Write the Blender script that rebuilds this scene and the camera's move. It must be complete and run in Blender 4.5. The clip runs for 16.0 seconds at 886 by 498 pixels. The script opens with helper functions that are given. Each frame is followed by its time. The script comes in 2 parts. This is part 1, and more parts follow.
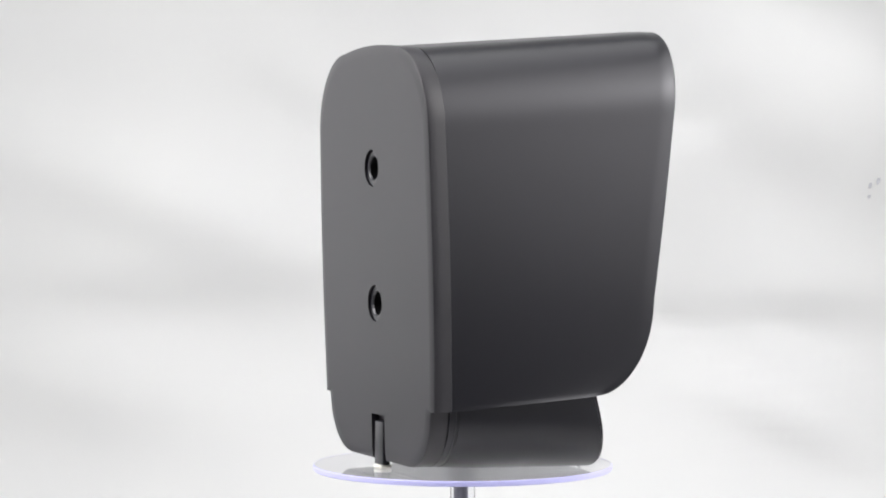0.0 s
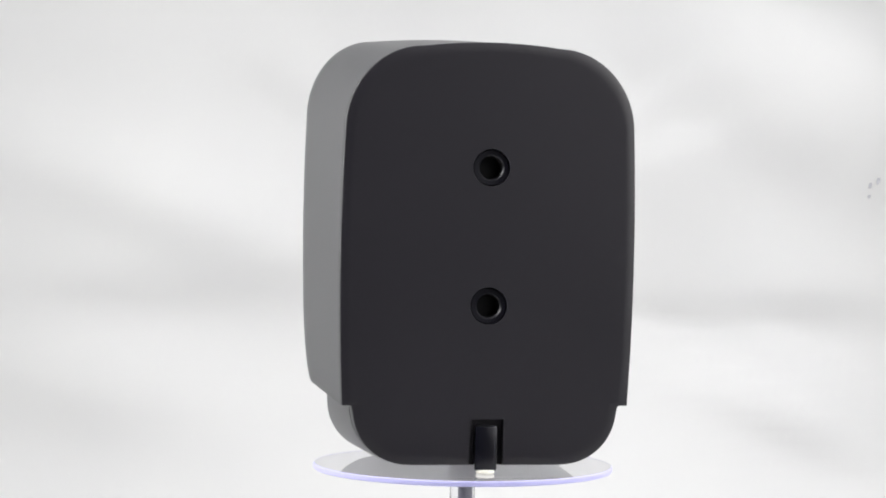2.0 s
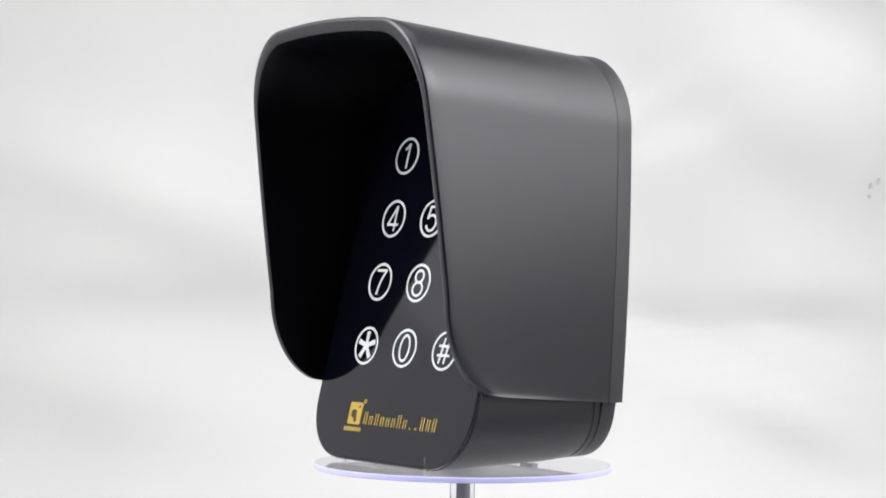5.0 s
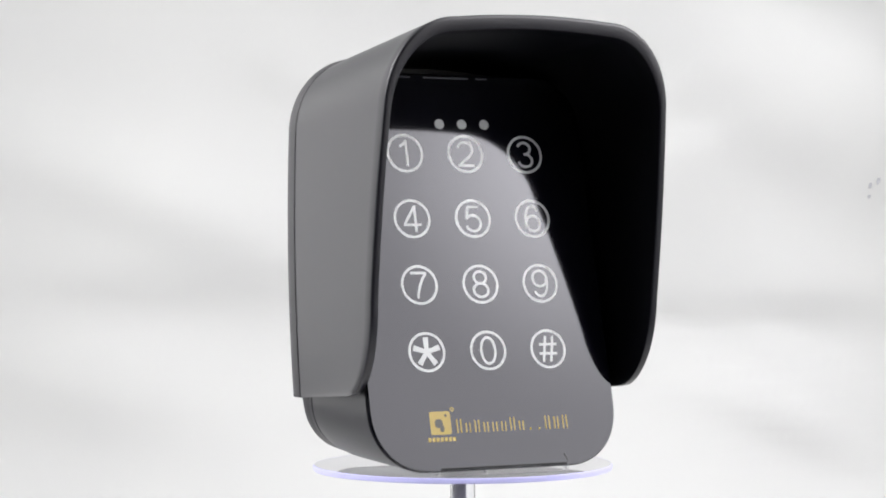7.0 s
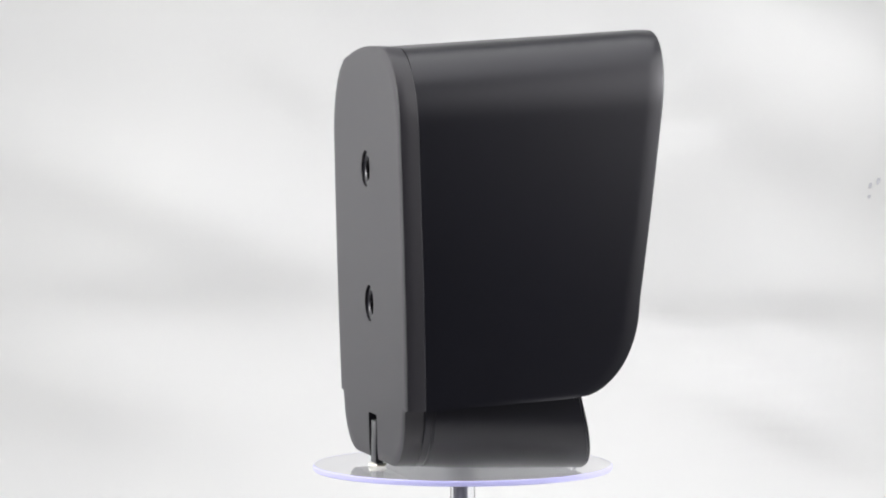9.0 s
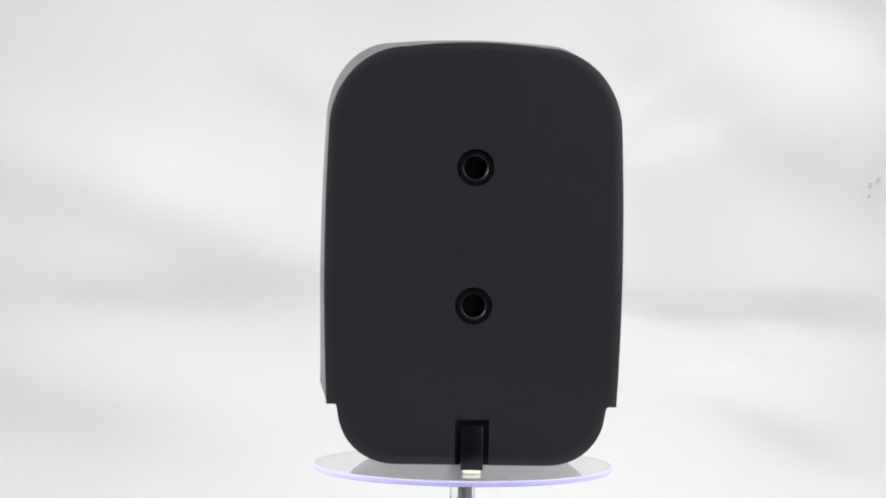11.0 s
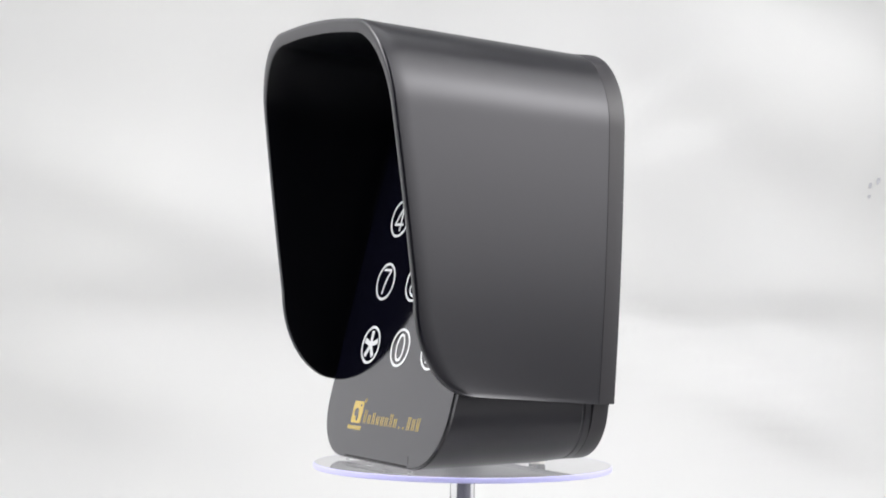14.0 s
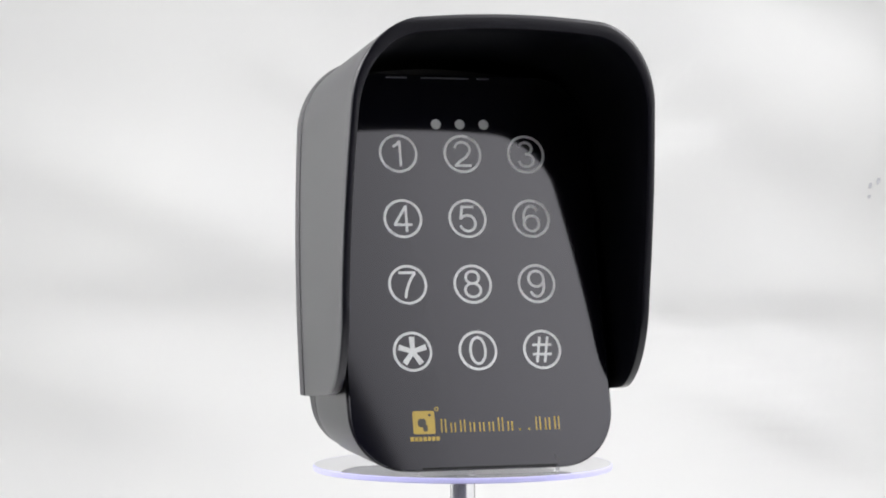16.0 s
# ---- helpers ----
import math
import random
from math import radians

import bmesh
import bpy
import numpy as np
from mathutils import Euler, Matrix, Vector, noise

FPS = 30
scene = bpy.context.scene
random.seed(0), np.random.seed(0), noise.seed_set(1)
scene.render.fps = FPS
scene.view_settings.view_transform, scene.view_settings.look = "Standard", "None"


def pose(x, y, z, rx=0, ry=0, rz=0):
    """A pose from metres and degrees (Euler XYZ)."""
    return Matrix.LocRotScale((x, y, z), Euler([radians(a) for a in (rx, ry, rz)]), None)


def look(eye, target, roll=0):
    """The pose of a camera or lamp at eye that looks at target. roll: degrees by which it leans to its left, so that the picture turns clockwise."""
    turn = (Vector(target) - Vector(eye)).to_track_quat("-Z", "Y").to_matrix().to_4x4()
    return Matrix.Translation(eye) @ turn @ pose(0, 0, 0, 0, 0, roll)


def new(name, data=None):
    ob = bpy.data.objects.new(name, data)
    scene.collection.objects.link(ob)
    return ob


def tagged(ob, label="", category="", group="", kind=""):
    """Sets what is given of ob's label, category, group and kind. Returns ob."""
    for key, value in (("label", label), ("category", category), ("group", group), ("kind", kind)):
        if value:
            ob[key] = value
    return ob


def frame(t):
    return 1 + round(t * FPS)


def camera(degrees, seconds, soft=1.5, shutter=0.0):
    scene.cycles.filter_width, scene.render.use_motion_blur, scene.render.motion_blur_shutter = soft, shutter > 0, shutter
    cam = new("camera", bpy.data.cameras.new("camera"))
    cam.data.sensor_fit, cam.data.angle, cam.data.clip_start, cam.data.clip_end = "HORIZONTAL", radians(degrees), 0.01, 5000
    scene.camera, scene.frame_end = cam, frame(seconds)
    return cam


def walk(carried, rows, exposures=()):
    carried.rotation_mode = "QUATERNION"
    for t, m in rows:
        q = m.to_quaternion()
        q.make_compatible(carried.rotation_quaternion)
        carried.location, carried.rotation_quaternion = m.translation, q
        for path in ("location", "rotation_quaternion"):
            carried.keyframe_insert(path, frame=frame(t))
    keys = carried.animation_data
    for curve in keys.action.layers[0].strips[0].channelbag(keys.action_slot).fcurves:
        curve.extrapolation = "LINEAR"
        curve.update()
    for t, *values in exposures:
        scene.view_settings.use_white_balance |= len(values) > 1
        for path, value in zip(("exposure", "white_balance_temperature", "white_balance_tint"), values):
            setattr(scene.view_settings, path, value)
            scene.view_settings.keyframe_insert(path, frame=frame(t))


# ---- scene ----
MM = 0.001
W = 39.046           # turntable's mean speed, degrees a second
TH0 = -247.53        # its mean angle at the start; 0 shows the keypad's front
SWAY = (1.3, -0.45, -1.3)  # the load turns unevenly: faster with its front to the camera, held back with its rear

# camera: stands still
cam = camera(21.67, 16.0, soft=1.9)
EYE = Vector((-0.00482, -0.52408, 0.05714))
AIM = EYE + Vector((0, math.cos(radians(0.943)), -math.sin(radians(0.943))))
PATH = [(0.0, look(EYE, AIM, 0.417)), (16.0, look(EYE, AIM, 0.417))]
walk(cam, PATH)

# ---- world and light ----
world = bpy.data.worlds.new("dark_studio")
world.use_nodes = True
world.node_tree.nodes["Background"].inputs[0].default_value = (0.02, 0.02, 0.022, 1)
world.node_tree.nodes["Background"].inputs[1].default_value = 0.3
scene.world = world
scene.view_settings.exposure = 0.0


def softbox(name, m, sx, sy, watts, colour=(1, 1, 1), spread=180, hot=None):
    """A soft area lamp; hot = (place, gain, radius, reach, rest): brighter round the bulb behind its cloth, fading to its borders."""
    la = bpy.data.lights.new(name, "AREA")
    la.spread = radians(spread)
    la.shape, la.size, la.size_y, la.energy, la.color = "RECTANGLE", sx, sy, watts, colour
    if hot:
        la.use_nodes = True
        nt = la.node_tree
        place, gain, radius, reach, rest = hot
        at = nt.nodes.new("ShaderNodeNewGeometry")
        far = nt.nodes.new("ShaderNodeVectorMath")
        far.operation, far.inputs[1].default_value = "DISTANCE", place
        nt.links.new(at.outputs["Position"], far.inputs[0])
        total = nt.nodes.new("ShaderNodeMath")
        total.operation = "MULTIPLY"
        for i, (near, end, top, low) in enumerate(((0.0, radius, gain, 1.0), (radius, reach, 1.0, rest))):
            glow = nt.nodes.new("ShaderNodeMapRange")
            glow.interpolation_type = "SMOOTHSTEP"
            glow.inputs["From Min"].default_value, glow.inputs["From Max"].default_value = near, end
            glow.inputs["To Min"].default_value, glow.inputs["To Max"].default_value = top, low
            nt.links.new(far.outputs["Value"], glow.inputs["Value"])
            nt.links.new(glow.outputs["Result"], total.inputs[i])
        nt.links.new(total.outputs[0], nt.nodes["Emission"].inputs["Strength"])
    ob = new(name, la)
    ob.matrix_world = m
    return ob


softbox("softbox_west", look((-0.344, -0.055, 0.255), (0.008, 0.039, 0.05)), 0.51, 0.47, 1.58, (1.0, 0.995, 1.0), 104, ((-0.345, -0.105, 0.27), 3.3, 0.13, 0.30, 0.12))
softbox("softbox_east", look((0.353, -0.090, 0.25), (0.001, 0.004, 0.05)), 0.74, 0.50, 2.20, (1.0, 0.995, 1.0), 114, ((0.355, -0.16, 0.27), 3.2, 0.13, 0.50, 0.25))
# added fill lamps: stand in for bright rear cloth mirrored in cover and hood
softbox("fill_rear_west", look((-0.322, 0.27, 0.19), (0, 0, 0.07)), 0.24, 0.46, 0.19, (1.0, 0.995, 1.0), 130)
softbox("fill_rear_east", look((0.322, 0.27, 0.19), (0, 0, 0.07)), 0.24, 0.46, 0.29, (1.0, 0.995, 1.0), 130)
# added overhead fill: stands in for the lit tent top, brightens folds and hood
softbox("fill_top", look((-0.03, 0.01, 0.56), (-0.03, 0.0101, 0)), 0.54, 0.52, 1.90, (0.985, 0.99, 1.0))


# ---- materials ----
def material(name):
    m = bpy.data.materials.new(name)
    m.use_nodes = True
    nt = m.node_tree
    return m, nt, nt.nodes["Principled BSDF"]


def plain(name, colour, rough=0.5, spec=0.5, metal=0.0, transmission=0.0, ior=1.5):
    m, nt, b = material(name)
    b.inputs["Base Color"].default_value = (*colour, 1)
    b.inputs["Roughness"].default_value = rough
    b.inputs["Specular IOR Level"].default_value = spec
    b.inputs["Metallic"].default_value = metal
    b.inputs["Transmission Weight"].default_value = transmission
    b.inputs["IOR"].default_value = ior
    return m


def noisy(nt, scale, detail=3.0):
    tc = nt.nodes.new("ShaderNodeTexCoord")
    n = nt.nodes.new("ShaderNodeTexNoise")
    n.inputs["Scale"].default_value, n.inputs["Detail"].default_value = scale, detail
    nt.links.new(tc.outputs["Object"], n.inputs["Vector"])
    return n


def ramp(nt, source, a, b, lo=0.35, hi=0.65):
    r = nt.nodes.new("ShaderNodeMapRange")
    r.inputs["From Min"].default_value, r.inputs["From Max"].default_value = lo, hi
    r.inputs["To Min"].default_value, r.inputs["To Max"].default_value = a, b
    nt.links.new(source, r.inputs["Value"])
    return r.outputs["Result"]


def tinted(nt, source, c1, c2):
    mx = nt.nodes.new("ShaderNodeMix")
    mx.data_type = "RGBA"
    mx.inputs[6].default_value, mx.inputs[7].default_value = (*c1, 1), (*c2, 1)
    nt.links.new(source, mx.inputs[0])
    return mx.outputs[2]


def moulded(name, c1, c2, rough, spec, grain):
    """Moulded plastic: even colour with faint mottling, fine grain in its gloss."""
    m, nt, b = material(name)
    big, fine = noisy(nt, 30, 2), noisy(nt, 2400, 2)
    nt.links.new(tinted(nt, ramp(nt, big.outputs["Fac"], 0, 1, 0.2, 0.8), c1, c2), b.inputs["Base Color"])
    nt.links.new(ramp(nt, fine.outputs["Fac"], rough - grain, rough + grain, 0.2, 0.8), b.inputs["Roughness"])
    b.inputs["Specular IOR Level"].default_value = spec
    return m


HOOD = moulded("satin_black_plastic", (0.0006, 0.0006, 0.0028), (0.0009, 0.0009, 0.0038), 0.315, 0.5, 0.010)
BACK = moulded("matt_black_plastic", (0.0098, 0.0090, 0.0128), (0.0128, 0.0118, 0.0160), 0.42, 0.46, 0.004)
HOOD.node_tree.nodes["Principled BSDF"].inputs["Specular Tint"].default_value = (0.98, 0.965, 1.0, 1)
BACK.node_tree.nodes["Principled BSDF"].inputs["Specular Tint"].default_value = (1.0, 0.985, 0.975, 1)
GLASS = plain("gloss_black_panel", (0.0015, 0.0015, 0.0038), 0.065, 0.55)
GLASS.node_tree.nodes["Principled BSDF"].inputs["Specular Tint"].default_value = (0.94, 0.93, 1.0, 1)
INNER = moulded("matt_black_inside", (0.0010, 0.0010, 0.0024), (0.0015, 0.0015, 0.0032), 0.45, 0.14, 0.02)
# near-black: paints the shade inside the screw holes; also colours the edge strip
SOCKET = plain("dark_socket", (0.003, 0.003, 0.0035), 0.55, 0.15)
INK = plain("pale_grey_print", (0.50, 0.51, 0.52), 0.05, 0.5)
GOLD = plain("gold_print", (0.34, 0.235, 0.03), 0.05, 0.5)
LOGO_DARK = plain("black_print", (0.02, 0.018, 0.012), 0.05, 0.5)
ACRYLIC = plain("clear_acrylic", (0.985, 0.985, 1.0), 0.02, 0.5, 0.0, 1.0, 1.49)
RIM = plain("lavender_acrylic_edge", (0.56, 0.55, 0.94), 0.3, 0.5, 0.0, 0.3, 1.49)
FROST = plain("frosted_acrylic", (0.86, 0.86, 0.90), 0.45, 0.5, 0.0, 1.0, 1.49)
PIN = plain("grey_lavender_plastic", (0.36, 0.36, 0.45), 0.45, 0.5)
RUBBER = plain("white_rubber", (0.8, 0.78, 0.7), 0.4, 0.5)
# grey that paints the glints on the panel's upper edge
GLINT = plain("edge_glint_grey", (0.09, 0.09, 0.105), 0.2, 0.6)
GEL = plain("clear_gel", (0.95, 0.95, 0.96), 0.1, 0.5, 0.0, 0.8, 1.45)


def cloth_material():
    m, nt, b = material("white_cloth")
    big, fine = noisy(nt, 6, 3), noisy(nt, 900, 2)
    nt.links.new(tinted(nt, ramp(nt, big.outputs["Fac"], 0, 1), (0.68, 0.68, 0.68), (0.715, 0.715, 0.71)), b.inputs["Base Color"])
    b.inputs["Roughness"].default_value = 0.9
    b.inputs["Specular IOR Level"].default_value = 0.1
    bump = nt.nodes.new("ShaderNodeBump")
    bump.inputs["Strength"].default_value, bump.inputs["Distance"].default_value = 0.05, 0.0003
    nt.links.new(fine.outputs["Fac"], bump.inputs["Height"])
    nt.links.new(bump.outputs["Normal"], b.inputs["Normal"])
    return m


CLOTH = cloth_material()
LINING = moulded("pale_grey_lining", (0.40, 0.40, 0.40), (0.44, 0.44, 0.44), 0.9, 0.1, 0.05)
DARK_WALL = moulded("charcoal_paint", (0.015, 0.015, 0.016), (0.022, 0.022, 0.023), 0.9, 0.1, 0.05)
SPECK = plain("grey_stain", (0.47, 0.47, 0.50), 0.9, 0.1)


# ---- mesh helpers ----
def mesh_of(bm, name, mat, smooth=40):
    me = bpy.data.meshes.new(name)
    bm.normal_update()
    bm.to_mesh(me)
    bm.free()
    for m in (mat if isinstance(mat, (list, tuple)) else [mat]):
        me.materials.append(m)
    if smooth:
        for p in me.polygons:
            p.use_smooth = True
        me.set_sharp_from_angle(angle=radians(smooth))
    return me


def part(name, bm, mat, parent, label="", smooth=40):
    me = bm if isinstance(bm, bpy.types.Mesh) else mesh_of(bm, name, mat, smooth)
    ob = new(name, me)
    ob.parent = parent
    if label:
        ob["label"] = label
    return ob


def loft(loops, close_u=True, cap=True, close_v=False):
    """Skin over equal loops of points."""
    bm = bmesh.new()
    rows = [[bm.verts.new(p) for p in lp] for lp in loops]
    n = len(rows[0])
    pairs = list(zip(rows, rows[1:])) + ([(rows[-1], rows[0])] if close_v else [])
    for a, b in pairs:
        for i in range(n if close_u else n - 1):
            j = (i + 1) % n
            bm.faces.new((a[i], a[j], b[j], b[i]))
    if cap and close_u:
        bm.faces.new(rows[0][::-1])
        bm.faces.new(rows[-1])
    if close_v and not close_u:
        bm.faces.new([r[0] for r in rows])
        bm.faces.new([r[-1] for r in rows][::-1])
    bmesh.ops.recalc_face_normals(bm, faces=bm.faces)
    return bm


def cut(me, cutters):
    """The mesh less the cutters' volume."""
    ob = new("blank", me)
    tools = []
    for c in cutters:
        t = new("blank_tool", mesh_of(c, "blank_tool", SOCKET, 0))
        md = ob.modifiers.new("cut", "BOOLEAN")
        md.operation, md.solver, md.object = "DIFFERENCE", "EXACT", t
        tools.append(t)
    dg = bpy.context.evaluated_depsgraph_get()
    out = bpy.data.meshes.new_from_object(ob.evaluated_get(dg))
    for o in [ob] + tools:
        bpy.data.objects.remove(o)
    for p in out.polygons:
        p.use_smooth = True
    out.set_sharp_from_angle(angle=radians(35))
    return out


def tube(profile, n=40, axis="Z"):
    """Turned solid from (radius, height) pairs; closed ends where the radius is 0."""
    bm = bmesh.new()
    rings = []
    for r, h in profile:
        if r <= 1e-7:
            rings.append([bm.verts.new((0, 0, h))])
        else:
            rings.append([bm.verts.new((r * math.cos(2 * math.pi * i / n), r * math.sin(2 * math.pi * i / n), h)) for i in range(n)])
    for a, b in zip(rings, rings[1:]):
        for i in range(n):
            j = (i + 1) % n
            if len(a) == 1 and len(b) == 1:
                continue
            if len(a) == 1:
                bm.faces.new((a[0], b[i], b[j]))
            elif len(b) == 1:
                bm.faces.new((a[i], a[j], b[0]))
            else:
                bm.faces.new((a[i], a[j], b[j], b[i]))
    if axis == "Y":
        bmesh.ops.rotate(bm, verts=bm.verts, cent=(0, 0, 0), matrix=Matrix.Rotation(radians(-90), 3, "X"))
    bmesh.ops.recalc_face_normals(bm, faces=bm.faces)
    return bm


def moved(bm, x, y, z):
    bmesh.ops.translate(bm, verts=bm.verts, vec=(x, y, z))
    return bm


def box(x0, x1, y0, y1, z0, z1, bevel=0.0):
    bm = bmesh.new()
    bmesh.ops.create_cube(bm, size=1)
    for v in bm.verts:
        v.co = Vector(((x0 + x1) / 2 + v.co.x * (x1 - x0), (y0 + y1) / 2 + v.co.y * (y1 - y0), (z0 + z1) / 2 + v.co.z * (z1 - z0)))
    if bevel:
        bmesh.ops.bevel(bm, geom=bm.edges[:], offset=bevel, segments=2, affect="EDGES", profile=0.5)
    return bm


# ---- the white shooting tent and the dark studio behind the camera ----
def sheet(name, m, sx, sy, mat, label, thick=0.004):
    ob = new(name, mesh_of(box(-sx / 2, sx / 2, -sy / 2, sy / 2, -thick, 0), name, mat, 0))
    ob.matrix_world = m
    return tagged(ob, label, "wall", kind="structure")


def step(x):
    return 0.5 * (1 + math.erf(x))


# soft folds of the cloth: centre (x, z), lean in degrees, width, length, height of the swelling
FOLDS = [
    (-0.113, 0.049, -18, 0.017, 0.075, -0.0095),
    (-0.120, 0.024, 0, 0.013, 0.080, -0.0075),
    (-0.127, 0.075, -18, 0.018, 0.080, 0.0100),
    (-0.115, -0.006, -8, 0.016, 0.070, 0.0035),
    (-0.150, -0.030, -12, 0.020, 0.075, -0.0095),
    (0.124, 0.019, 0, 0.007, 0.065, -0.0065),
    (0.092, -0.001, -22, 0.009, 0.048, 0.0270),
    (0.126, -0.023, -32, 0.012, 0.065, -0.0130),
    (0.150, -0.002, -28, 0.007, 0.035, 0.0080),
    (0.126, 0.085, -34, 0.015, 0.055, -0.0130),
    (0.170, 0.138, -22, 0.026, 0.070, 0.0480),
    (0.076, 0.104, 38, 0.006, 0.026, 0.0070),
    (0.092, 0.088, 20, 0.006, 0.026, 0.0055),
    (-0.024, 0.140, 8, 0.016, 0.070, -0.0060),
    (-0.070, 0.105, -30, 0.010, 0.030, -0.0050),
]


def cloth_y(x, z):
    d = 0.0
    for cx, cz, lean, wide, long, high in FOLDS:
        a = radians(lean)
        u = (x - cx) * math.cos(a) + (z - cz) * math.sin(a)
        v = -(x - cx) * math.sin(a) + (z - cz) * math.cos(a)
        d += 1.3 * high * (step(1.12 * v / wide) - 0.5) * math.exp(-(u / long) ** 2) * math.exp(-(v / 0.12) ** 2)
    d -= 4.5 * max(0.5, min(1.5, 1 + 2.2 * x)) * max(0.0, -z) ** 2      # the sweep into the floor
    return 0.42 + d + 0.0012 * noise.noise(Vector((x * 9, z * 14, 3.1)))


def backdrop():
    """A hanging white cloth with soft folds; it sweeps forward into the tent's floor."""
    bm = bmesh.new()
    nx, nz = 180, 130
    rows = []
    for j in range(nz + 1):
        z = -0.16 + 0.74 * j / nz
        row = []
        for i in range(nx + 1):
            x = -0.458 + 0.916 * i / nx
            row.append(bm.verts.new((x, cloth_y(x, z), z)))
        rows.append(row)
    for a, b in zip(rows, rows[1:]):
        for i in range(nx):
            bm.faces.new((a[i], a[i + 1], b[i + 1], b[i]))
    ob = new("backdrop", mesh_of(bm, "backdrop", CLOTH, 180))
    solid = ob.modifiers.new("cloth", "SOLIDIFY")
    solid.thickness, solid.offset = 0.0012, 1.0
    return tagged(ob, "white cloth backdrop hanging in soft folds", "backdrop", kind="structure")


def setting():
    backdrop()
    sheet("wall_west", look((-0.46, -0.005, 0.21), (-1, -0.005, 0.21)), 0.87, 0.74, CLOTH, "plain pale cloth side of the shooting tent")
    sheet("wall_east", look((0.46, -0.12, 0.21), (1, -0.12, 0.21)), 1.10, 0.74, CLOTH, "plain pale cloth side of the shooting tent")
    tagged(sheet("ceiling", pose(0, -0.03, 0.584), 0.92, 0.92, LINING, "plain pale cloth top of the shooting tent"), category="ceiling")
    tagged(sheet("floor", pose(0, -0.03, -0.16), 0.92, 0.90, CLOTH, "plain pale base of the shooting tent"), category="floor")
    sheet("wall_south", look((0, -1.6, 0.3), (0, -3, 0.3)), 2.4, 2.0, DARK_WALL, "plain charcoal studio wall behind the camera")
    sheet("wall_southwest", look((-1.2, -1.05, 0.3), (-3, -1.05, 0.3)), 1.14, 2.0, DARK_WALL, "plain charcoal studio wall beside the camera")
    sheet("wall_southeast", look((1.2, -1.05, 0.3), (3, -1.05, 0.3)), 1.14, 2.0, DARK_WALL, "plain charcoal studio wall beside the camera")
    tagged(sheet("studio_floor", pose(0, -1.05, -0.70), 2.4, 1.14, DARK_WALL, "plain charcoal studio floor"), category="floor")
    tagged(sheet("studio_ceiling", pose(0, -1.05, 1.30), 2.4, 1.14, DARK_WALL, "plain charcoal studio ceiling"), category="ceiling")


# ---- the turntable ----
def turntable():
    t = tagged(new("turntable"), "round clear acrylic turntable on a thin clear post", "turntable")
    r, h = 33.86 * MM, 1.25 * MM
    bm = tube([(0, 0), (r - 0.25 * MM, 0), (r, -0.25 * MM), (r, -h + 0.25 * MM), (r - 0.25 * MM, -h), (0, -h)], 96)
    for f in bm.faces:
        c = f.calc_center_median()
        f.material_index = 1 if math.hypot(c.x, c.y) > r - 0.3 * MM else 2 if c.z < -h / 2 else 0
    part("disc", mesh_of(bm, "disc", [ACRYLIC, RIM, FROST], 30), None, t, "clear acrylic disc with a lavender edge")
    part("post", tube([(0, -h - 0.05 * MM), (2.85 * MM, -h - 0.05 * MM), (2.85 * MM, -0.1595), (2.6 * MM, -0.1595), (2.6 * MM, -h - 1.2 * MM), (0, -h - 1.2 * MM)], 32), ACRYLIC, t, "clear acrylic tube")
    a = radians(130)
    part("pin", moved(tube([(0, -h - 1.3 * MM), (1.6 * MM, -h - 1.3 * MM), (1.6 * MM, -0.1595), (0, -0.1595)], 24), 0.9 * MM * math.cos(a), 0.9 * MM * math.sin(a), 0), PIN, t, "grey pin inside the clear tube")
    return t


# ---- the keypad ----
XC = -1.35                     # keypad's middle beside the axle, mm
SLOPE = math.atan(0.2604)      # the front panel leans back
PY0, PZ0 = -14.90, 26.33       # middle of the lowest key row


def panel_y(z):
    return PY0 + (z - PZ0) * 0.2604


def back_y(z):
    return 22.95 + 0.038 * (z - 51)


def bulge(hw, z):
    return hw - 0.00083 * (z - 47) ** 2


def half_outline(hw, zb, zt, rx, rz, crown, n_side=26, n_corner=16, n_top=10):
    """Half an arch, from the foot of the side up to the middle of the top; (x, z) in mm."""
    pts = []
    for i in range(n_side):
        k = i / n_side
        z = zb + (zt - crown - rz - zb) * (0.25 * k + 0.75 * k ** 2.4)
        pts.append((bulge(hw, z), z))
    xs, z0 = bulge(hw, zt - crown - rz), zt - crown - rz
    for i in range(n_corner + 1):
        a = math.pi / 2 * i / n_corner
        pts.append((xs - rx + rx * math.cos(a), z0 + rz * math.sin(a)))
    x1 = xs - rx
    z1 = pts[-1][1]
    for i in range(1, n_top + 1):
        k = i / n_top
        pts.append((x1 * (1 - k), z1 + crown * (1 - (1 - k) ** 2)))
    return pts


def front_edge(z):
    """Depth of the hood's front edge at the height z."""
    return -28.6 - (z - 32.8) * 0.1195


def seam(z):
    """Depth of the hood's rear edge: against the cover, with a hair's gap over the crown."""
    return 18.695 + 0.038 * (z - 51) - 0.22 * max(0.0, min(1.0, (z - 86) / 4))


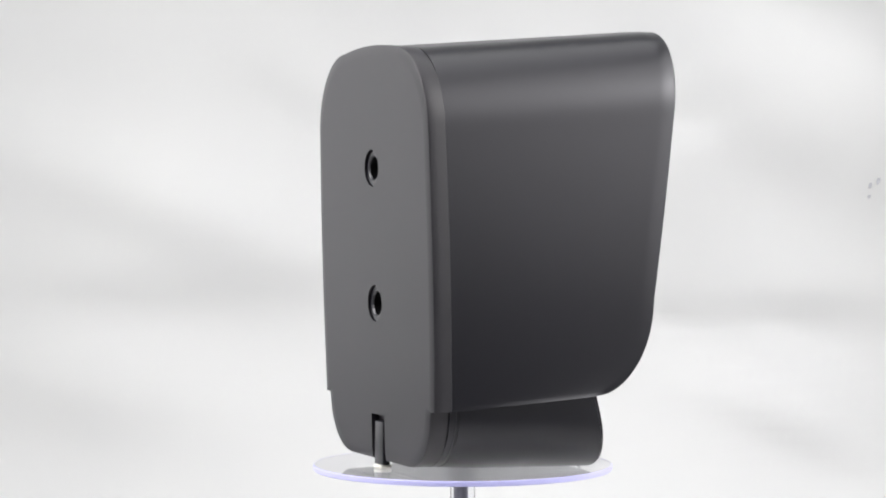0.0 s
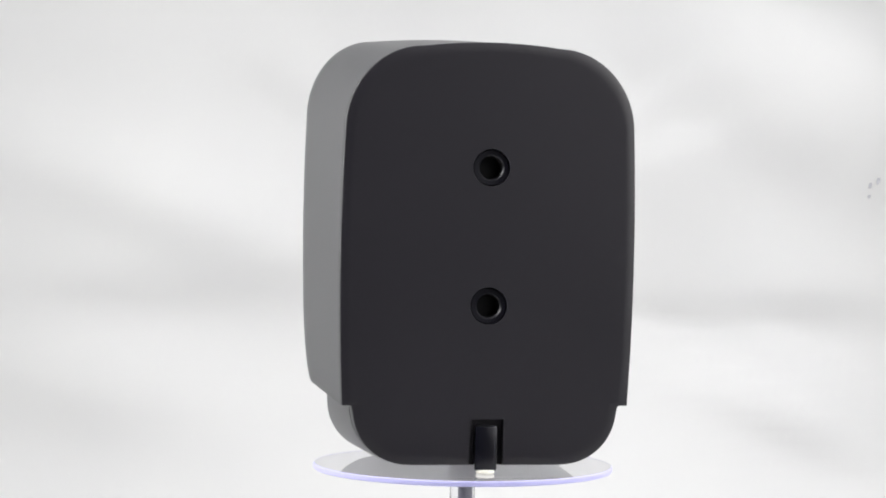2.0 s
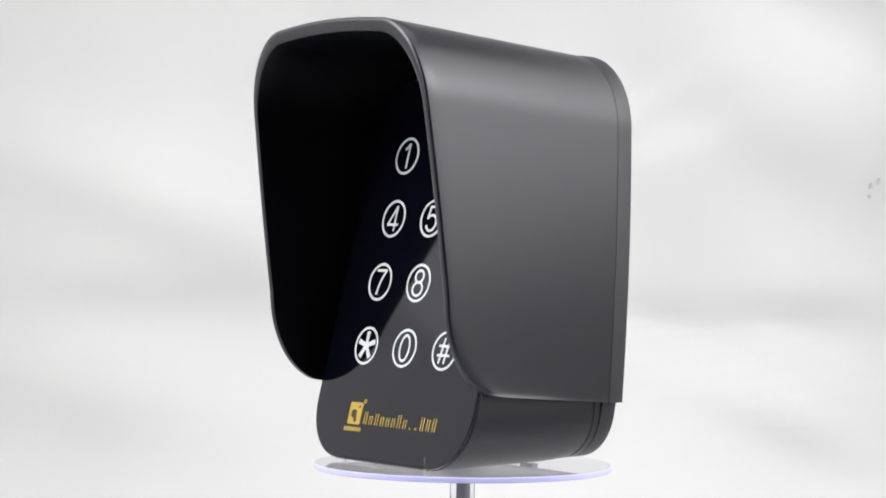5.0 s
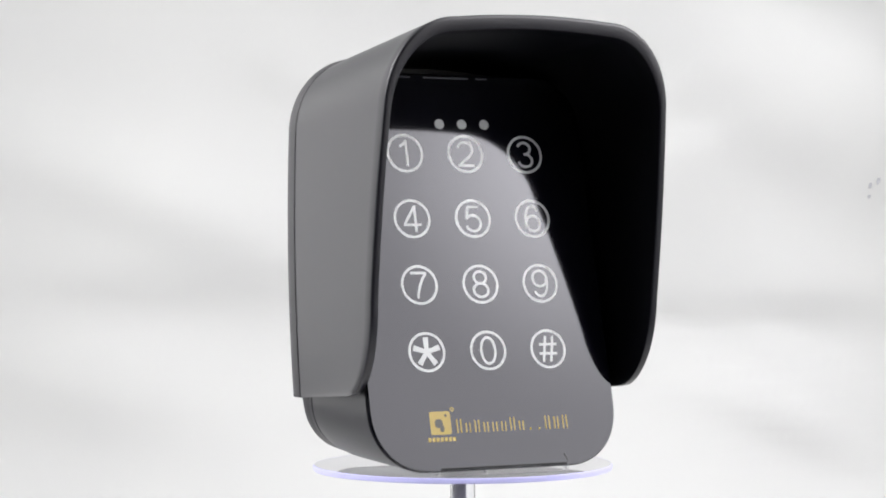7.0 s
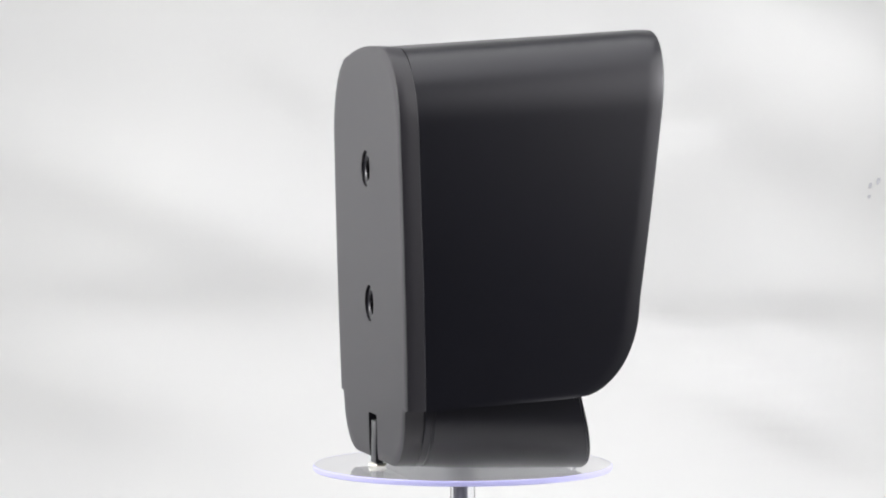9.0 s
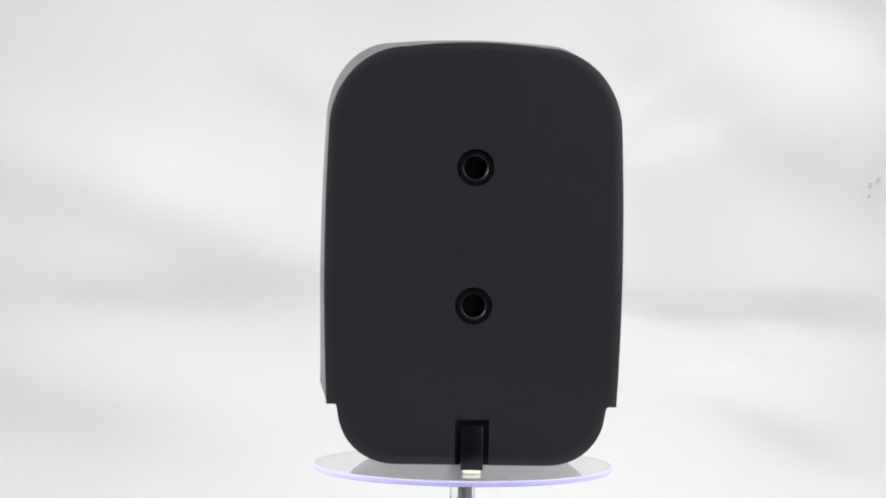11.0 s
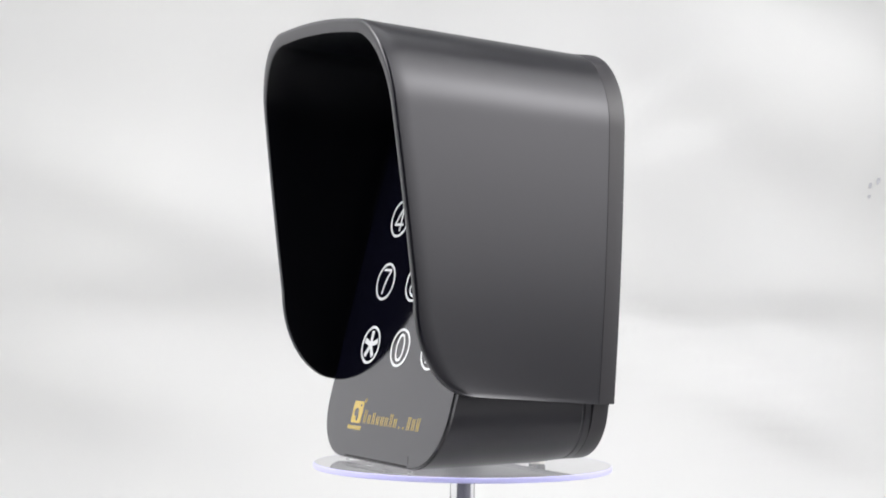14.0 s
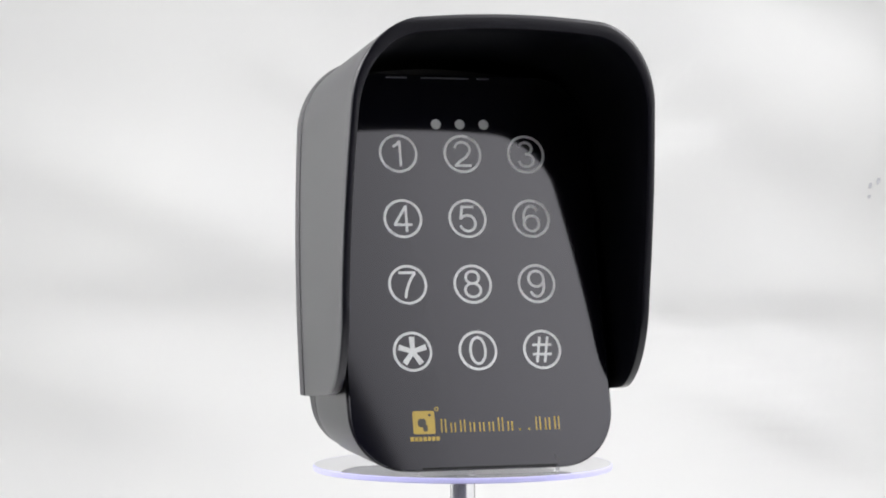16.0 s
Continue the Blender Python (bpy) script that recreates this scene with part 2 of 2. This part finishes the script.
def hood_rails(side, crown):
    """Back and front arch of the hood, moved inwards at the sides and at the crown; points in mm."""
    r = (side + crown) / 4
    back = [(x, seam(z), z) for x, z in half_outline(32.35 - side, 14.7, 93.5 - crown, 17.0 - r, 18.0 - r, 1.0)]
    front2 = half_outline(34.95 - side, 17.4, 98.65 - crown, 15.5 - r, 19 - r, 0.9)
    front = []
    for x, z in front2:
        y = front_edge(z)
        if z < 38.0:
            k = (38.0 - z) / (38.0 - 17.4)
            y = front_edge(38.0) + 14.4 * (1 - math.sqrt(max(0.0, 1 - k ** 2.0)))
        front.append((x, y, z))
    return back, front


def hood_mesh():
    (bo, fo), (bi, fi) = hood_rails(0.0, 0.0), hood_rails(1.75, 3.1)
    # share of the wall's thickness, and depth behind the lip in mm
    profile = [(0.0, None)] + [(0.0, g) for g in (40, 28, 18, 10, 4, 0.6)] + [(0.06, 0.25), (0.16, 0.06), (0.3, 0), (0.9, 0), (0.97, 0.06), (1.0, 0.25)] + [(1.0, g) for g in (6, 14, 24, 36)] + [(1.0, None)]
    loops = []
    for k, g in profile:
        half = []
        for b0, f0, b1, f1 in zip(bo, fo, bi, fi):
            b, f = Vector(b0).lerp(Vector(b1), k), Vector(f0).lerp(Vector(f1), k)
            length = (b - f).length
            half.append(b if g is None else f.lerp(b, min(1.0, g / length if g < 6 else min(g, length * g / 56) / length)))
        full = half + [Vector((-p.x, p.y, p.z)) for p in half[-2::-1]]
        loops.append([p * MM for p in full])
    bm = loft(loops, close_u=False, close_v=True)
    bm.faces.ensure_lookup_table()
    across = len(loops[0]) - 1
    for f in bm.faces[12 * across:17 * across]:      # the inside
        f.material_index = 1
    return bm


def body_outline(hw, zb, zt, r, rt, n=12):
    """Closed rounded outline (x, z), mm, counter-clockwise from the lower right corner."""
    pts = []
    for cx, cz, a0, rr in ((hw - r, zb + r, -90, r), (hw - rt, zt - rt, 0, rt), (-hw + rt, zt - rt, 90, rt), (-hw + r, zb + r, 180, r)):
        for i in range(n + 1):
            a = radians(a0 + 90 * i / n)
            e = 0.94
            ca, sa = math.cos(a), math.sin(a)
            pts.append((cx + rr * math.copysign(abs(ca) ** e, ca), cz + rr * math.copysign(abs(sa) ** e, sa)))
    return pts


def body_mesh():
    loops = []
    # from the panel's plane to the back cover, with two grooves near the cover
    def ring(hw, zb, y, inset=0.0, slanted=False):
        o = body_outline(hw - inset, zb + inset, 88.0 - inset, 13.2 - inset, 12)
        return [Vector((x, (panel_y(z) + y) if slanted else y, z)) * MM for x, z in o]
    loops.append(ring(30.3, 0.75, 0.15, 0.35, True))
    loops.append(ring(30.4, 0.75, 0.45, 0.0, True))
    loops.append(ring(29.75, 1.15, 9.0))
    for y, inset in ((14.75, 0), (14.9, 0.2), (15.3, 0.2), (15.5, 0.05), (16.95, 0.05), (17.1, 0.4), (18.3, 0.4)):
        loops.append(ring(29.4, 1.55, y, inset))
    return loft(loops)


def cover_outline(inset, n=12):
    """The back cover: wide under the hood, stepped in below it."""
    arch = half_outline(32.45 - inset, 14.7 + inset * 0.3, 93.5 - inset, 17.0 - inset * 0.4, 18.0 - inset * 0.4, 1.0)
    r, hw, zb = 13.0 - inset * 0.6, 29.25 - inset, 1.7 + inset
    low = []
    for i in range(n + 1):
        a = radians(-90 + 90 * i / n)
        low.append((hw - r + r * math.cos(a) ** 0.94, zb + r + r * -abs(math.sin(a)) ** 0.94))
    low[-1] = (hw, 13.6 + inset * 0.3)
    half = low + [(hw + 0.3, 14.6 + inset * 0.3), (hw + 0.8, 14.7 + inset * 0.3)] + arch
    return half + [(-x, z) for x, z in half[-2::-1]]


def cover_mesh():
    loops = []
    for back, inset in ((-4.25, 0.08), (-4.15, 0.0), (-2.2, -0.05), (-0.42, 0.0), (-0.3, 0.03), (-0.22, 0.09), (-0.17, 0.18), (-0.03, 1.7), (0.0, 2.0), (0.0, 2.4)):
        loops.append([Vector((x + 0.25, back_y(z) + back, z)) * MM for x, z in cover_outline(inset)])
    me = mesh_of(loft(loops), "back_cover", BACK, 0)
    cutters = []
    for z in (66.45, 36.44):
        cutters.append(moved(tube([(0, -1.3 * MM), (4.05 * MM, -1.3 * MM), (4.05 * MM, 4 * MM), (0, 4 * MM)], 48, "Y"), 0.12 * MM, back_y(z) * MM, z * MM))
        cutters.append(moved(tube([(0, -3.75 * MM), (3.15 * MM, -3.75 * MM), (3.15 * MM, 4 * MM), (0, 4 * MM)], 40, "Y"), 0.12 * MM, back_y(z) * MM, z * MM))
    cutters.append(box(-3.75 * MM, 3.75 * MM, 19.6 * MM, 26 * MM, -2 * MM, 11.7 * MM))
    return cut(me, cutters)


def on_panel(u, w, lift=0.0):
    """A pose on the front panel: u across, w up the slope from the lowest key row, mm."""
    n = Vector((0, -math.cos(SLOPE), math.sin(SLOPE)))
    up = Vector((0, math.sin(SLOPE), math.cos(SLOPE)))
    p = (Vector((u, PY0, PZ0)) + up * w + n * lift) * MM
    m = Matrix((Vector((1, 0, 0)), up, n)).transposed().to_4x4()
    m.translation = p
    return m


def placed(bm, m):
    bmesh.ops.transform(bm, matrix=m, verts=bm.verts)
    return bm


def ring_bm(r0, r1, h=0.03, n=48):
    return tube([(r0 * MM, 0), (r1 * MM, 0), (r1 * MM, h * MM), (r0 * MM, h * MM), (r0 * MM, 0)], n)


def stroke(bm, pts, wide, high, closed=False):
    """A printed line of that width along flat points, mm."""
    p = [Vector((x, y, 0)) for x, y in pts]
    n = len(p)
    rings = []
    for i in range(n):
        before = p[(i - 1) % n] if closed or i else p[0]
        after = p[(i + 1) % n] if closed or i < n - 1 else p[-1]
        d = (after - before).normalized()
        s = Vector((-d.y, d.x, 0)) * wide / 2
        rings.append([bm.verts.new((q + Vector((0, 0, h))) * MM) for q, h in ((p[i] - s, 0), (p[i] + s, 0), (p[i] + s, high), (p[i] - s, high))])
    for a, b in list(zip(rings, rings[1:])) + ([(rings[-1], rings[0])] if closed else []):
        for k in range(4):
            bm.faces.new((a[k], a[(k + 1) % 4], b[(k + 1) % 4], b[k]))
    if not closed:
        bm.faces.new(rings[0][::-1])
        bm.faces.new(rings[-1])


def bow(cx, cy, rx, ry, a0, a1, n=20):
    """Points on an ellipse from angle a0 to a1, degrees."""
    return [(cx + rx * math.cos(radians(a0 + (a1 - a0) * i / n)), cy + ry * math.sin(radians(a0 + (a1 - a0) * i / n))) for i in range(n + 1)]


def figure(ch):
    """A thin sans-serif figure about 6 mm high, centred, of even strokes."""
    if ch == "0":
        lines = [bow(0, 0, 1.72, 2.92, 0, 360, 36)]
    elif ch == "1":
        lines = [[(0.42, -3.0), (0.42, 3.0)], [(0.35, 2.85), (-0.25, 2.1), (-1.15, 1.5)]]
    elif ch == "2":
        lines = [bow(0, 1.1, 1.75, 1.65, 172, -32) + [(0.75, -0.75), (-0.7, -1.75), (-1.75, -2.75)], [(-2.0, -2.72), (1.95, -2.72)]]
    elif ch == "3":
        lines = [bow(-0.05, 1.42, 1.55, 1.38, 162, -88), bow(0, -1.36, 1.78, 1.48, 96, -166)]
    elif ch == "4":
        lines = [[(0.78, -3.0), (0.78, 3.0)], [(0.72, 2.75), (-1.9, -1.25)], [(-2.15, -1.4), (2.1, -1.4)]]
    elif ch == "5":
        lines = [[(-1.2, 2.7), (1.6, 2.7)], [(-1.1, 2.9), (-1.62, -0.15)], bow(-0.05, -1.05, 1.82, 1.82, 150, -163)]
    elif ch in "69":
        lines = [bow(0.05, -1.12, 1.75, 1.78, 0, 360, 32), bow(0.1, 0.0, 1.82, 2.9, 38, 196)]
        if ch == "9":
            lines = [[(-x, -y) for x, y in ln] for ln in lines]
    elif ch == "7":
        lines = [[(-1.95, 2.7), (1.95, 2.7)], [(1.8, 2.65), (0.85, 1.35), (0.1, -0.2), (-0.4, -1.7), (-0.6, -3.0)]]
    elif ch == "8":
        lines = [bow(0, 1.52, 1.5, 1.38, 0, 360, 32), bow(0, -1.36, 1.8, 1.55, 0, 360, 32)]
    else:
        lines = [[(-1.4, -2.9), (-0.4, 2.9)], [(0.42, -2.9), (1.42, 2.9)], [(-2.2, 1.05), (2.25, 1.05)], [(-2.3, -1.05), (2.15, -1.05)]]
    bm = bmesh.new()
    for i, ln in enumerate(lines):
        ring = ln[0] == ln[-1] or math.dist(ln[0], ln[-1]) < 1e-6
        stroke(bm, ln[:-1] if ring else ln, 0.60, 0.03 + 0.003 * i, ring)
    bmesh.ops.recalc_face_normals(bm, faces=bm.faces)
    return bm


def star_bm(r, wide):
    """Five thick arms, as the printed star key has."""
    bm = bmesh.new()
    for i in range(5):
        a = radians(90 + 72 * i)
        d, s = Vector((math.cos(a), math.sin(a), 0)), Vector((-math.sin(a), math.cos(a), 0))
        lo = [d * -0.1 * r - s * wide * 0.45, d * r - s * wide * 0.62, d * r + s * wide * 0.62, d * -0.1 * r + s * wide * 0.45]
        v0 = [bm.verts.new(p * MM) for p in lo]
        v1 = [bm.verts.new((p + Vector((0, 0, 0.03 + 0.002 * i))) * MM) for p in lo]
        bm.faces.new(v0[::-1]), bm.faces.new(v1)
        for k in range(4):
            bm.faces.new((v0[k], v0[(k + 1) % 4], v1[(k + 1) % 4], v1[k]))
    return bm


def rounded_plate(w, h, r, t):
    pts = []
    for cx, cy, a0 in ((w / 2 - r, h / 2 - r, 0), (-w / 2 + r, h / 2 - r, 90), (-w / 2 + r, -h / 2 + r, 180), (w / 2 - r, -h / 2 + r, 270)):
        for i in range(6):
            a = radians(a0 + 18 * i)
            pts.append((cx + r * math.cos(a), cy + r * math.sin(a)))
    return loft([[Vector((x, y, 0)) * MM for x, y in pts], [Vector((x, y, t)) * MM for x, y in pts]])


def keypad():
    k = tagged(new("keypad"), "black plastic access keypad with deep rain hood and glossy numbered panel", "keypad")
    part("body", body_mesh(), HOOD, k, "black plastic body with a rounded lower edge", 30)
    part("hood", moved(hood_mesh(), 0.3 * MM, 0, 0), [HOOD, INNER], k, "satin black rain hood", 35)
    part("back_cover", cover_mesh(), None, k, "matt black back cover with two screw holes")
    for z in (66.45, 36.44):
        bm = tube([(0, -3.7 * MM), (3.1 * MM, -3.7 * MM), (3.1 * MM, -1.27 * MM), (3.9 * MM, -1.27 * MM), (3.9 * MM, -0.62 * MM), (3.75 * MM, -0.5 * MM), (2.85 * MM, -0.55 * MM), (2.55 * MM, -0.85 * MM), (2.45 * MM, -3.5 * MM), (0, -3.5 * MM)], 40, "Y")
        # the bore's shade is put into its colour by the darker second material
        for f in bm.faces:
            c = f.calc_center_median()
            f.material_index = 1 if math.hypot(c.x, c.z) < 2.52 * MM else 0
        part("screw_socket", moved(bm, 0.12 * MM, back_y(z) * MM, z * MM), [HOOD, SOCKET], k, "round screw socket with shade painted into its bore")
    part("cable_tab", box(-2.4 * MM, 2.4 * MM, 19.4 * MM, 21.2 * MM, 0.6 * MM, 10.2 * MM, 0.25 * MM), HOOD, k, "recessed cable tab")

    # glossy panel on the slope
    o = body_outline(29.95, 0.95, 87.6, 12.9, 11)
    loops = []
    for lift, inset in ((-0.3, 0.0), (0.28, 0.0), (0.4, 0.12)):
        lp = []
        for x, z in o:
            kx, kz = x * (1 - inset / 30), z - (z - 44) * inset / 43
            lp.append(Vector((kx, panel_y(kz), kz)) * MM + Vector((0, -math.cos(SLOPE), math.sin(SLOPE))) * lift * MM)
        loops.append(lp)
    panel = part("front_panel", loft(loops), GLASS, k, "glossy black touch panel with pale printing", 25)
    up = 0.402
    ring_me = mesh_of(ring_bm(3.87, 4.46), "key_ring", INK, 0)
    for i, ch in enumerate("123456789*0#"):
        u, w = (i % 3 - 1) * 15.0, (3 - i // 3) * 15.0 - 0.05
        r = part("key_ring", ring_me, None, panel)
        r.matrix_local = on_panel(u, w, up)
        bm = star_bm(3.3, 1.02) if ch == "*" else figure(ch)
        part("key_mark", placed(bm, on_panel(u, w, up)), INK, panel, "printed key symbol", 0)
    dot_me = mesh_of(tube([(0, 0), (1.15 * MM, 0), (1.15 * MM, 0.03 * MM), (0, 0.03 * MM)], 32), "indicator", INK, 0)
    for i in range(3):
        d = part("indicator", dot_me, None, panel, "round grey indicator dot")
        d.matrix_local = on_panel((i - 1) * 5.61 - 0.1, 51.85, up)

    # emblem and gold lettering, drawn as plain shapes
    part("emblem", placed(rounded_plate(5.0, 5.1, 0.5, 0.03), on_panel(-13.60, -15.75, up)), GOLD, panel, "gold square emblem", 0)
    part("emblem_shape", placed(rounded_plate(1.9, 1.9, 0.7, 0.02), on_panel(-14.05, -15.85, up + 0.03)), LOGO_DARK, panel, "", 0)
    part("emblem_shape", placed(rounded_plate(1.0, 1.6, 0.4, 0.02), on_panel(-13.35, -16.95, up + 0.035)), LOGO_DARK, panel, "", 0)
    part("emblem_dot", placed(tube([(0, 0), (0.3 * MM, 0), (0.3 * MM, 0.02 * MM), (0, 0.02 * MM)], 16), on_panel(-12.25, -14.15, up + 0.03)), LOGO_DARK, panel, "", 0)
    part("emblem_mark", placed(ring_bm(0.25, 0.5, 0.03, 20), on_panel(-10.55, -12.85, up)), GOLD, panel, "", 0)
    for i in range(7):
        part("emblem_bar", placed(rounded_plate(0.75, 0.95, 0.1, 0.03), on_panel(-16.55 + i * 0.98, -19.35, up)), GOLD, panel, "", 0)
    for i, h in enumerate([3.0, 2.1, 2.7, 2.1, 2.1, 2.1, 3.0, 2.1, 0.4, 0.4, 3.0, 2.7, 3.0]):
        bm = bmesh.new()
        if h < 1:
            stroke(bm, [(0, -0.2), (0, 0.3)], 0.4, 0.03)
        else:
            for x in (-0.45, 0.45):
                stroke(bm, [(x, -h / 2), (x, h / 2)], 0.32, 0.03)
        bmesh.ops.recalc_face_normals(bm, faces=bm.faces)
        part("letter_bar", placed(bm, on_panel(-9.2 + i * 2.18, -18.05 + h / 2, up)), GOLD, panel, "", 0)

    # glints painted as thin grey lines on the panel's upper edge, where it meets the hood
    for u, wide in ((-14.2, 5.0), (-2.8, 11.4), (6.2, 3.0)):
        part("glint_line", placed(rounded_plate(wide, 0.42, 0.18, 0.12), on_panel(u, 62.7, up)), GLINT, panel, "thin glint painted as a grey line", 0)

    # thin dark strip and a small scuff at the panel's lower edge
    part("edge_strip", placed(rounded_plate(31.0, 0.36, 0.15, 0.03), on_panel(0.8, -25.85, up)), SOCKET, panel, "dark strip along the panel's lower edge", 0)
    part("scuff", placed(placed(rounded_plate(0.4, 1.9, 0.15, 0.02), Matrix.Rotation(radians(24), 4, "Z")), on_panel(16.2, -24.5, up)), BACK, panel, "small dark scuff", 0)

    # what it rests on: a white rubber bead behind, three gel beads in front
    part("rear_bead", moved(tube([(0, -0.3 * MM), (1.7 * MM, -0.3 * MM), (2.1 * MM, 0.1 * MM), (1.9 * MM, 0.55 * MM), (0, 0.75 * MM)], 28), 0, 20.2 * MM, 0), RUBBER, k, "white rubber bead")
    for x in (-15.0, -3.4, 16.4):
        part("front_bead", moved(tube([(0, 0.1 * MM), (0.55 * MM, 0.15 * MM), (0.6 * MM, 0.7 * MM), (0.35 * MM, 1.4 * MM), (0, 1.6 * MM)], 16), x * MM, -21.0 * MM, 0), GEL, k, "small clear gel bead")
    return k


def specks():
    for x, z, sx, sz in ((0.1647, 0.0686, 0.0006, 0.0015), (0.1678, 0.0706, 0.0007, 0.0019), (0.1647, 0.0641, 0.0006, 0.0009)):
        bm = tube([(0, 0), (1, 0), (1, 0.3), (0, 0.3)], 14, "Y")
        for v in bm.verts:
            v.co = Vector((v.co.x * sx, v.co.y * 0.0005, v.co.z * sz))
        ob = new("stain", mesh_of(bm, "stain", SPECK, 0))
        ob.location = (x, cloth_y(x, z) - 0.0016, z)
        ob.rotation_euler = (0, radians(14), 0)
        tagged(ob, "small faint grey stain on the white cloth", "stain", group="stains on the cloth")


setting()
specks()
TABLE = turntable()
KEYPAD = keypad()


def turned(t):
    """The turntable's angle at t seconds, in degrees."""
    base = a = TH0 + W * t
    for _ in range(6):
        c = math.cos(radians(a))
        a = base + SWAY[0] * math.sin(radians(a)) + SWAY[1] * c + SWAY[2] * max(0.0, -c) ** 4
    return a


def motions():
    times = [i * 0.4 for i in range(41)]
    tilt = Matrix.Rotation(radians(-0.66), 4, "X") @ Matrix.Rotation(radians(-0.38), 4, "Y")
    axle = Matrix.Rotation(radians(-0.3), 4, "X")      # the axle leans a little
    walk(TABLE, [(t, axle @ pose(0, 0, 0, 0, 0, turned(t)) @ tilt) for t in times])
    stand = pose(XC * MM, 0, 0, 0, -0.43, 0)
    walk(KEYPAD, [(t, axle @ pose(0, 0, 0, 0, 0, turned(t)) @ stand) for t in times])


motions()
